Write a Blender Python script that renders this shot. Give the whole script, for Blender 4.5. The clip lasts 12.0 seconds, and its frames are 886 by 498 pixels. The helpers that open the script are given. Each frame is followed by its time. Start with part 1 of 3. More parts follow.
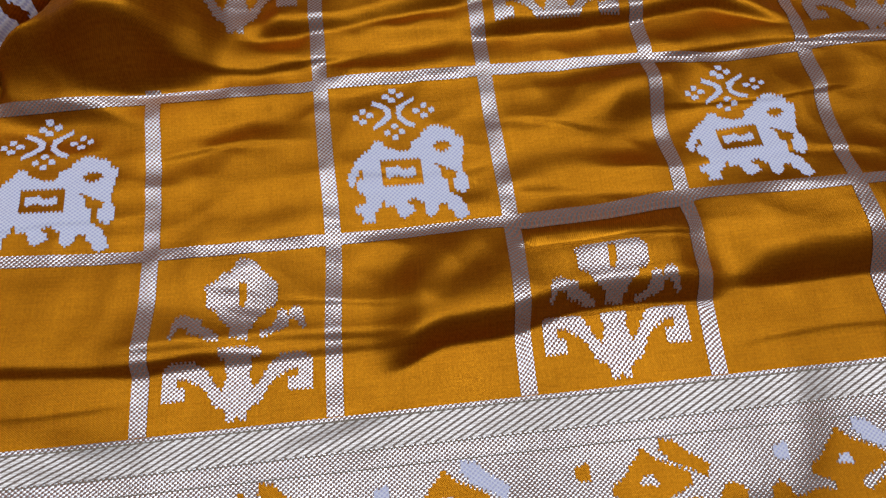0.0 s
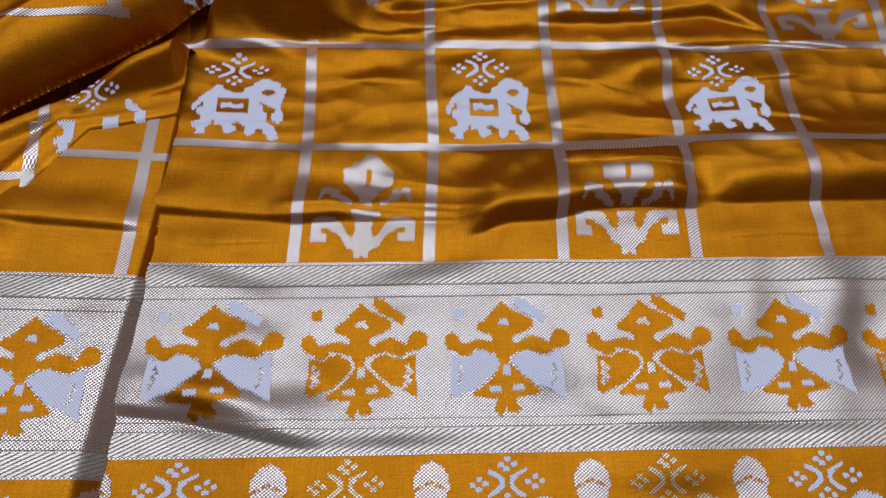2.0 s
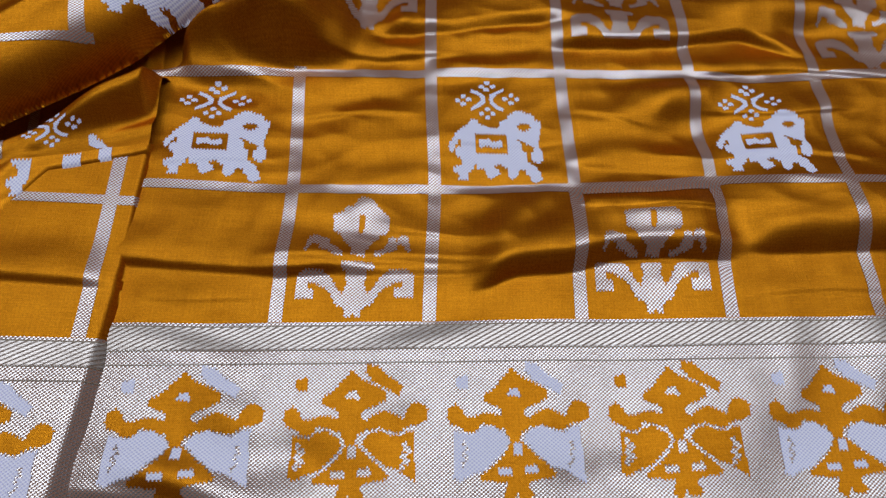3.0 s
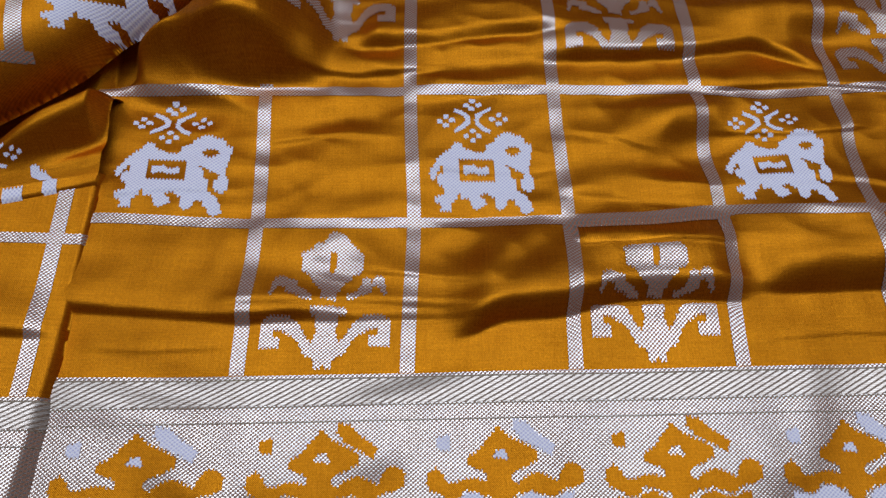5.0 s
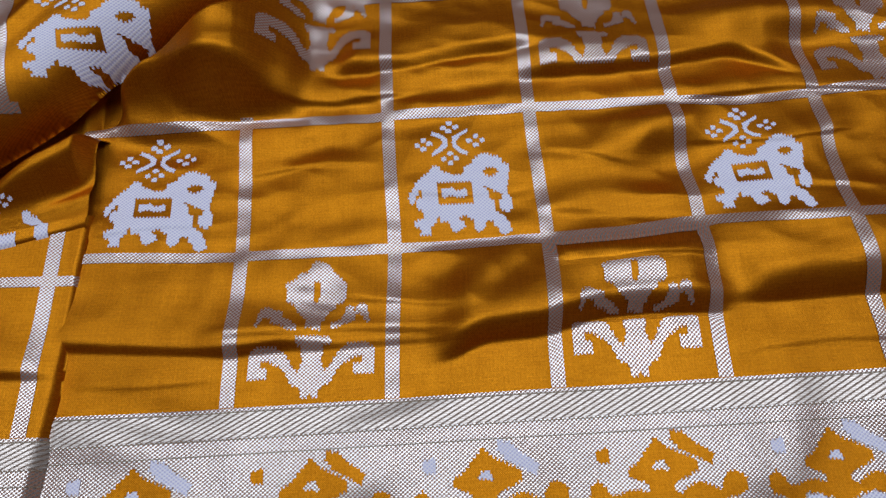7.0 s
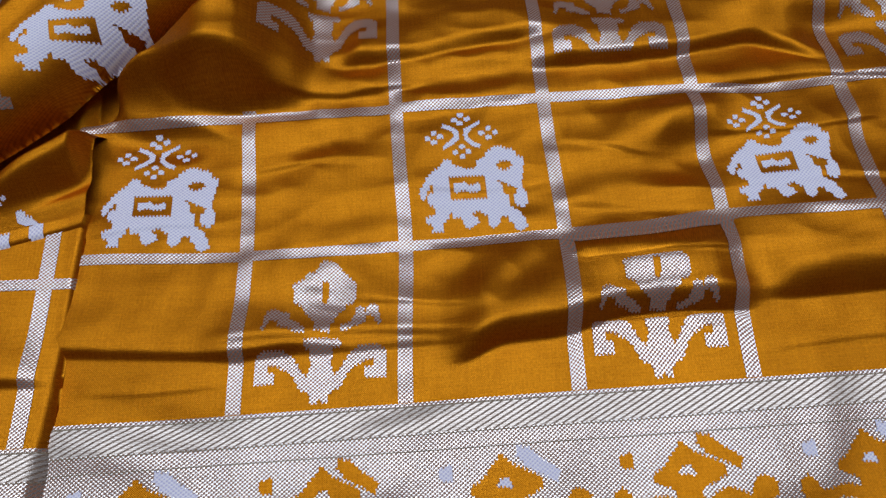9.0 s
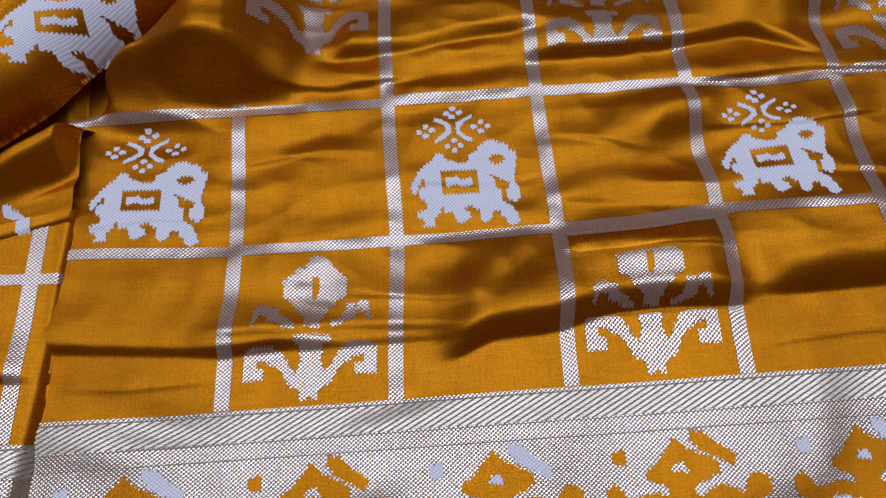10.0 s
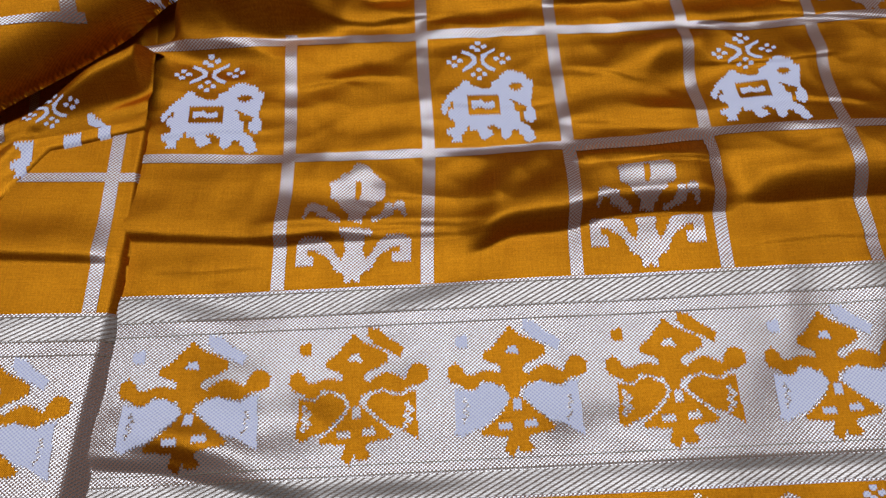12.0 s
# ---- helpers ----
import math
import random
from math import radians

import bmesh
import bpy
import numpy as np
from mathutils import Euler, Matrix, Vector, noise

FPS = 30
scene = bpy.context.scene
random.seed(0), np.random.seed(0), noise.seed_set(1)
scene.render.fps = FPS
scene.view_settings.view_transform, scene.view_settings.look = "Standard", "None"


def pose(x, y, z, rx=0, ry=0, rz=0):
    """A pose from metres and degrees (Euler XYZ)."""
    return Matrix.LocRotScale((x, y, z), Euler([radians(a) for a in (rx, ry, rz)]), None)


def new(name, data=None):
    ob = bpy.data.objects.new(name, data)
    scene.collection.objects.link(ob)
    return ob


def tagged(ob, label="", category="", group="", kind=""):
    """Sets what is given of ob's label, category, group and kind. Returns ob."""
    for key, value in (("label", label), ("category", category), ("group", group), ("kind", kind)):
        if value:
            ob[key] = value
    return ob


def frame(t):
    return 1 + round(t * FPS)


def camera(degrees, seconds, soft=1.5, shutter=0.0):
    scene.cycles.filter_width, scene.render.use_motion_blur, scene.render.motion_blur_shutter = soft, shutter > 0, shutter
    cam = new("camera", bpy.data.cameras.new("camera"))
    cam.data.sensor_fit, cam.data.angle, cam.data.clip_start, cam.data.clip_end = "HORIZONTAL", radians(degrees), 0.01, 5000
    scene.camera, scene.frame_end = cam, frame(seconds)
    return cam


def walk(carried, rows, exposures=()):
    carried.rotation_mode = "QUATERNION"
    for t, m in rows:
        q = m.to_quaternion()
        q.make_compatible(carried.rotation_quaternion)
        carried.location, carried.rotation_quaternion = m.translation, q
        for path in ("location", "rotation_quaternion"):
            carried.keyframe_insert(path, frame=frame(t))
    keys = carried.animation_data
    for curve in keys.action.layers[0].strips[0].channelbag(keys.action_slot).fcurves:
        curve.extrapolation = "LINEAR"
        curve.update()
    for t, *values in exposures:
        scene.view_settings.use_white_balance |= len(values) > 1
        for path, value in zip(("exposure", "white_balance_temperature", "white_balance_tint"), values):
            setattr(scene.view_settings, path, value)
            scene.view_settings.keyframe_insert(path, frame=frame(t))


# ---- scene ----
cam = camera(60.5, 12.0, soft=1.4)
METRES, EYE, TILT, LEAN, TURN = 0.4255, 0.3004, -72.32, -0.507, -6.157
ROWS = [
    (0.0, 0.0, 0.0, 0.0, 0.0, 0.0, -0.0),
    (0.5, -0.0159, -0.0197, -0.0449, 0.03, -0.06, -0.29),
    (1.0, -0.0512, -0.1352, -0.1449, 0.5, -0.76, -1.94),
    (1.5, -0.0596, -0.2556, -0.2106, 0.65, 1.53, -4.83),
    (2.0, -0.0614, -0.3043, -0.2004, 0.73, 3.87, -5.0),
    (2.5, -0.0683, -0.2371, -0.1755, 0.75, 4.43, -5.16),
    (3.0, -0.0728, -0.1939, -0.131, 0.65, 4.18, -5.17),
    (5.0, -0.0547, -0.1103, -0.0532, 0.94, 2.43, -4.81),
    (5.5, -0.0447, -0.1171, -0.0535, 1.35, 1.81, -4.49),
    (6.0, -0.0393, -0.1427, -0.0233, 2.16, 1.28, -3.98),
    (6.5, -0.0102, -0.1328, -0.0126, 3.02, 1.58, -3.12),
    (7.0, -0.0039, -0.1215, -0.0152, 3.12, 1.71, -2.08),
    (9.0, -0.0229, -0.0875, -0.0107, 2.95, 1.24, -1.5),
    (9.5, -0.0233, -0.0855, -0.0095, 2.94, 1.24, -1.58),
    (10.0, -0.0166, -0.0787, -0.0112, 2.78, 0.92, -1.55),
    (10.5, -0.0307, -0.0849, -0.0208, 2.72, 0.58, -1.56),
    (11.0, -0.0423, -0.0897, -0.0227, 2.64, 0.22, -1.71),
    (11.5, -0.0501, -0.1444, -0.0574, 2.68, 0.43, -2.13),
    (12.0, -0.0432, -0.2074, -0.1223, 2.36, 0.78, -2.86),
]
walk(cam, [(t, pose(0, 0, EYE, TILT, LEAN, TURN) @ pose(METRES * x, METRES * y, METRES * z, 90 + pitch, roll, yaw)) for t, x, y, z, yaw, pitch, roll in ROWS],
     exposures=[(0.0, 0.0), (12.0, 0.0)])

# ---- light: dull daylight from an assumed, unseen roof window a little beyond the cloth ----
world = bpy.data.worlds.new("sky")
scene.world = world
world.use_nodes = True
sky = world.node_tree.nodes.new("ShaderNodeTexSky")
sky.sky_type, sky.sun_disc, sky.sun_elevation, sky.sun_rotation = "NISHITA", False, radians(40), radians(20)
world.node_tree.links.new(sky.outputs["Color"], world.node_tree.nodes["Background"].inputs["Color"])
world.node_tree.nodes["Background"].inputs["Strength"].default_value = 0.1

TOP_X0, TOP_X1, TOP_Y0, TOP_Y1, TOP_Z = -1.5, 1.75, 0.0, 0.80, 2.2
# area lamp standing in for sky light, sized to suit the zari highlights
lamp = bpy.data.lights.new("assumed_skylight_lamp", "AREA")
lamp.shape, lamp.size, lamp.size_y, lamp.energy, lamp.color = "RECTANGLE", TOP_X1 - TOP_X0, TOP_Y1 - TOP_Y0, 43.0, (0.89, 0.95, 1.0)
lamp_ob = new("assumed_skylight_lamp", lamp)
lamp_ob.matrix_world = pose((TOP_X0 + TOP_X1) / 2, (TOP_Y0 + TOP_Y1) / 2, TOP_Z + 0.03)


# ---- materials ----
def material(name):
    m = bpy.data.materials.new(name)
    m.use_nodes = True
    tree = m.node_tree
    shader = tree.nodes["Principled BSDF"]
    return m, tree, shader


def math_node(tree, op, a, b=None, c=None):
    n = tree.nodes.new("ShaderNodeMath")
    n.operation = op
    for i, v in enumerate((a, b, c)):
        if v is None:
            continue
        if isinstance(v, (int, float)):
            n.inputs[i].default_value = v
        else:
            tree.links.new(v, n.inputs[i])
    return n.outputs[0]


def ramp(tree, fac, stops):
    n = tree.nodes.new("ShaderNodeValToRGB")
    while len(n.color_ramp.elements) < len(stops):
        n.color_ramp.elements.new(0.5)
    for e, (p, col) in zip(n.color_ramp.elements, stops):
        e.position, e.color = p, (*col, 1)
    tree.links.new(fac, n.inputs[0])
    return n.outputs[0]


def noise_node(tree, vec, scale, detail=3.0):
    n = tree.nodes.new("ShaderNodeTexNoise")
    n.inputs["Scale"].default_value, n.inputs["Detail"].default_value = scale, detail
    tree.links.new(vec, n.inputs["Vector"])
    return n.outputs["Fac"]


def weave_uv(tree):
    """The cloth's own coordinates in millimetres."""
    uv = tree.nodes.new("ShaderNodeUVMap")
    uv.uv_map = "weave"
    sep = tree.nodes.new("ShaderNodeSeparateXYZ")
    tree.links.new(uv.outputs[0], sep.inputs[0])
    return uv.outputs[0], sep.outputs[0], sep.outputs[1]


def bump(tree, shader, height, strength, metres):
    n = tree.nodes.new("ShaderNodeBump")
    n.inputs["Strength"].default_value, n.inputs["Distance"].default_value = strength, metres
    tree.links.new(height, n.inputs["Height"])
    tree.links.new(n.outputs[0], shader.inputs["Normal"])


def mix_colour(tree, fac, a, b):
    n = tree.nodes.new("ShaderNodeMix")
    n.data_type = "RGBA"
    for sock, v in ((n.inputs[0], fac), (n.inputs[6], a), (n.inputs[7], b)):
        if isinstance(v, tuple):
            sock.default_value = (*v, 1)
        elif isinstance(v, (int, float)):
            sock.default_value = v
        else:
            tree.links.new(v, sock)
    return n.outputs[2]


SHINE = 0.56


def silk_material():
    m, tree, sh = material("orange_silk")
    uv, u, v = weave_uv(tree)
    weft = math_node(tree, "SINE", math_node(tree, "MULTIPLY", v, 2 * math.pi / 0.8))
    warp = math_node(tree, "SINE", math_node(tree, "MULTIPLY", u, 2 * math.pi / 0.85))
    plain = math_node(tree, "MULTIPLY", weft, warp)
    # slubs: long thin uneven threads along the weft
    stretch = tree.nodes.new("ShaderNodeVectorMath")
    stretch.operation = "MULTIPLY"
    tree.links.new(uv, stretch.inputs[0])
    stretch.inputs[1].default_value = (0.06, 1.6, 1)
    slub = noise_node(tree, stretch.outputs[0], 1.0, 3)
    stretch2 = tree.nodes.new("ShaderNodeVectorMath")
    stretch2.operation = "MULTIPLY"
    tree.links.new(uv, stretch2.inputs[0])
    stretch2.inputs[1].default_value = (1.3, 0.05, 1)
    slub2 = noise_node(tree, stretch2.outputs[0], 1.0, 2)
    patch = noise_node(tree, uv, 0.035, 3)
    grain = noise_node(tree, uv, 1.1, 4)
    long_threads = math_node(tree, "ADD", math_node(tree, "MULTIPLY", slub, 0.28), math_node(tree, "MULTIPLY", slub2, 0.2))
    threads = math_node(tree, "ADD", long_threads, math_node(tree, "ADD", math_node(tree, "MULTIPLY", grain, 0.52), math_node(tree, "MULTIPLY", plain, 0.14)))
    # shot silk: a gold weft that shines over a red-brown warp
    gold = ramp(tree, threads, [(0.34, (0.50, 0.185, 0.008)), (0.66, (0.90, 0.365, 0.016))])
    warm = ramp(tree, math_node(tree, "ADD", math_node(tree, "MULTIPLY", threads, 0.6), math_node(tree, "MULTIPLY", patch, 0.4)), [(0.36, (0.14, 0.020, 0.001)), (0.64, (0.245, 0.042, 0.002))])
    tree.links.new(gold, sh.inputs["Base Color"])
    sh.inputs["Metallic"].default_value = 1.0
    sh.inputs["Roughness"].default_value = 0.45
    h = math_node(tree, "ADD", math_node(tree, "MULTIPLY", plain, 0.5), math_node(tree, "MULTIPLY", threads, 1.2))
    bump(tree, sh, h, 0.32, 0.0002)
    matt = tree.nodes.new("ShaderNodeBsdfDiffuse")
    tree.links.new(warm, matt.inputs["Color"])
    tree.links.new(sh.inputs["Normal"].links[0].from_socket, matt.inputs["Normal"])
    both = tree.nodes.new("ShaderNodeMixShader")
    dull = noise_node(tree, uv, 0.11, 4)
    tree.links.new(math_node(tree, "ADD", SHINE - 0.18, math_node(tree, "MULTIPLY", math_node(tree, "ADD", patch, dull), 0.18)), both.inputs[0])
    tree.links.new(matt.outputs[0], both.inputs[1])
    tree.links.new(sh.outputs[0], both.inputs[2])
    tree.links.new(both.outputs[0], tree.nodes["Material Output"].inputs["Surface"])
    return m


def twill(tree, u, v, pitch):
    """Height 0..1 of small floats set on the diagonal."""
    k = 2 * math.pi / pitch
    across, up = math_node(tree, "MULTIPLY", u, k), math_node(tree, "MULTIPLY", v, k * 1.15)
    a = math_node(tree, "SINE", math_node(tree, "ADD", across, up))
    b = math_node(tree, "SINE", math_node(tree, "SUBTRACT", across, up))
    s = math_node(tree, "ADD", math_node(tree, "MULTIPLY", a, 0.23), math_node(tree, "MULTIPLY", b, 0.27))
    return math_node(tree, "ADD", s, 0.5)


def zari_material(name, gap, silver, rough=0.29, dense=0.47):
    """Flat metal thread floats over the silk ground."""
    m, tree, sh = material(name)
    uv, u, v = weave_uv(tree)
    h = twill(tree, u, v, 1.95)
    n = noise_node(tree, uv, 0.9, 4)
    lift = math_node(tree, "ADD", h, math_node(tree, "MULTIPLY", math_node(tree, "SUBTRACT", n, 0.5), 0.3))
    cover = ramp(tree, lift, [(dense, (0, 0, 0)), (dense + 0.10, (1, 1, 1))])
    tarnish = noise_node(tree, uv, 0.06, 4)
    tone = ramp(tree, tarnish, [(0.3, tuple(c * 0.9 for c in silver)), (0.7, silver)])
    tree.links.new(mix_colour(tree, cover, gap, tone), sh.inputs["Base Color"])
    tree.links.new(math_node(tree, "MULTIPLY", cover, 0.85), sh.inputs["Metallic"])
    sh.inputs["Roughness"].default_value = rough
    sh.inputs["Specular IOR Level"].default_value = 0.08
    bump(tree, sh, lift, 0.28, 0.0004)
    return m


def rib_material():
    """Close-laid metal thread, with fine cross threads."""
    m, tree, sh = material("silver_zari_rib")
    uv, u, v = weave_uv(tree)
    cross = math_node(tree, "SINE", math_node(tree, "MULTIPLY", v, 2 * math.pi / 0.9))
    n = noise_node(tree, uv, 0.7, 4)
    mixed = math_node(tree, "ADD", math_node(tree, "MULTIPLY", cross, 0.16), n)
    tree.links.new(ramp(tree, mixed, [(0.3, (0.40, 0.34, 0.315)), (0.7, (0.66, 0.62, 0.61))]), sh.inputs["Base Color"])
    sh.inputs["Metallic"].default_value = 0.6
    sh.inputs["Roughness"].default_value = 0.4
    bump(tree, sh, mixed, 0.12, 0.0003)
    return m


def thread_material(name, low, high):
    m, tree, sh = material(name)
    uv, u, v = weave_uv(tree)
    h = twill(tree, u, v, 1.95)
    n = noise_node(tree, uv, 0.8, 4)
    tree.links.new(ramp(tree, math_node(tree, "ADD", math_node(tree, "MULTIPLY", h, 0.7), math_node(tree, "MULTIPLY", n, 0.3)), [(0.34, low), (0.56, high)]), sh.inputs["Base Color"])
    sh.inputs["Roughness"].default_value = 0.55
    sh.inputs["Specular IOR Level"].default_value = 0.3
    bump(tree, sh, h, 0.3, 0.0004)
    return m


def plain_material(name, low, high, scale=30.0, rough=0.8):
    m, tree, sh = material(name)
    co = tree.nodes.new("ShaderNodeTexCoord")
    n = noise_node(tree, co.outputs["Object"], scale, 5)
    tree.links.new(ramp(tree, n, [(0.3, low), (0.7, high)]), sh.inputs["Base Color"])
    sh.inputs["Roughness"].default_value = rough
    bump(tree, sh, n, 0.2, 0.002)
    return m


SILK = silk_material()
ZARI = zari_material("silver_zari", (0.30, 0.125, 0.08), (0.67, 0.645, 0.66))
ZARI_BAND = zari_material("silver_zari_ground", (0.31, 0.165, 0.12), (0.605, 0.59, 0.605))
ZARI_RIB = rib_material()
LILAC = thread_material("lilac_white_thread", (0.56, 0.55, 0.82), (0.86, 0.855, 1.0))
DULL_GOLD = zari_material("pale_gold_zari", (0.38, 0.16, 0.02), (0.74, 0.69, 0.60), 0.38, 0.5)
RIB_GROUND = thread_material("grey_brown_ground_thread", (0.19, 0.13, 0.10), (0.29, 0.215, 0.175))
LINE = thread_material("grey_green_thread", (0.20, 0.15, 0.11), (0.32, 0.26, 0.20))
# dark brown so that silk and zari reflect little beside the roof opening
WALL = plain_material("wall_plaster", (0.11, 0.066, 0.045), (0.15, 0.09, 0.062), 6)
FLOOR = plain_material("floor_stone", (0.22, 0.19, 0.17), (0.30, 0.27, 0.24), 12, 0.5)


# ---- room, plain and unseen, added round the cloth ----
def box_mesh(name, boxes, mat):
    bm = bmesh.new()
    for x0, y0, z0, x1, y1, z1 in boxes:
        bmesh.ops.create_cube(bm, size=1.0, matrix=Matrix.LocRotScale(((x0 + x1) / 2, (y0 + y1) / 2, (z0 + z1) / 2), None, (x1 - x0, y1 - y0, z1 - z0)))
    me = bpy.data.meshes.new(name)
    bm.to_mesh(me)
    bm.free()
    me.materials.append(mat)
    return new(name, me)


RX0, RX1, RY0, RY1, RZ0, RZ1 = -2.2, 2.0, -2.4, 2.6, -0.0095, TOP_Z
tagged(box_mesh("floor", [(RX0, RY0, RZ0 - 0.1, RX1, RY1, RZ0)], FLOOR), "plain grey stone floor under the cloth", "floor", kind="structure")
tagged(box_mesh("ceiling", [(RX0, RY0, RZ1, TOP_X0, RY1, RZ1 + 0.1), (TOP_X1, RY0, RZ1, RX1, RY1, RZ1 + 0.1),
                            (TOP_X0, RY0, RZ1, TOP_X1, TOP_Y0, RZ1 + 0.1), (TOP_X0, TOP_Y1, RZ1, TOP_X1, RY1, RZ1 + 0.1)], WALL),
       "plain dark plaster ceiling, unseen, with an assumed roof window opening", "ceiling", kind="structure")
tagged(box_mesh("wall_west", [(RX0 - 0.12, RY0, RZ0, RX0, RY1, RZ1)], WALL), "plain dark brown plastered wall, unseen, added to dim reflections", "wall", kind="structure")
tagged(box_mesh("wall_east", [(RX1, RY0, RZ0, RX1 + 0.12, RY1, RZ1)], WALL), "plain dark brown plastered wall, unseen, added to dim reflections", "wall", kind="structure")
tagged(box_mesh("wall_south", [(RX0, RY0 - 0.12, RZ0, RX1, RY0, RZ1)], WALL), "plain dark brown plastered wall, unseen, added to dim reflections", "wall", kind="structure")
tagged(box_mesh("wall_north", [(RX0, RY1, RZ0, RX1, RY1 + 0.12, RZ1)], WALL), "plain dark brown plastered wall, unseen, added to dim reflections", "wall", kind="structure")


# ---- the cloth's shape: folds and creases over the floor, all in millimetres ----
def smooth(a, b, t):
    k = np.clip((t - a) / (b - a), 0, 1)
    return k * k * (3 - 2 * k)


def along(xs, ys, X):
    """A soft line through a few places."""
    out = 0
    for d in (-6, -3, 0, 3, 6):
        out = out + np.interp(X + d, xs, ys)
    return out / 5


def fold(X, Y, xs, ys, height, near, far, ends=14.0):
    """A fold that runs across the cloth: its near foot on the line, steep towards the near side, easing out on the far one."""
    s = Y - along(xs, ys, X)
    foot = 0.5 * (s + np.sqrt(s * s + 0.8))
    width = near * 1.35
    rise = np.sin(np.clip(foot / width, 0, 1) * math.pi / 2)
    fall = np.exp(-(np.maximum(foot - width, 0) / far) ** 2)
    return height * rise * fall * smooth(xs[0] - ends, xs[0] + ends, X) * (1 - smooth(xs[-1] - ends, xs[-1] + ends, X))


rng = np.random.RandomState(7)
WAVES = [(rng.uniform(0, 2 * math.pi), rng.uniform(0, 2 * math.pi), rng.uniform(0.7, 1.4)) for _ in range(40)]


def ripple(X, Y, length, count, shift=0):
    out = 0
    for a, p, k in WAVES[shift:shift + count]:
        out = out + np.sin((X * math.cos(a) + Y * math.sin(a)) * 2 * math.pi * k / length + p)
    return out / count


def blob(X, Y, x, y, rx, ry, h, turn=0.0):
    c, s = math.cos(radians(turn)), math.sin(radians(turn))
    a, b = (X - x) * c + (Y - y) * s, (Y - y) * c - (X - x) * s
    return h * np.exp(-(a / rx) ** 2 - (b / ry) ** 2)


def slope(X, Y, x, y, rx, ry, h, turn=0.0):
    """A soft swell: the cloth leans towards the near side at the place, and back on both sides of it."""
    c, s = math.cos(radians(turn)), math.sin(radians(turn))
    a, b = (X - x) * c + (Y - y) * s, (Y - y) * c - (X - x) * s
    return h * (b / ry) * np.exp(-(a / rx) ** 2 - (b / ry) ** 2)


def turned(a):
    """Climbs evenly from 0 and turns over at 1 with a small radius."""
    a = np.maximum(a, 0)
    return 0.5 * (a + 1 - np.sqrt((a - 1) ** 2 + 0.03)) - 0.5 * (1 - math.sqrt(1.03))


def soft_abs(t, r):
    return np.sqrt(t * t + r * r) - r


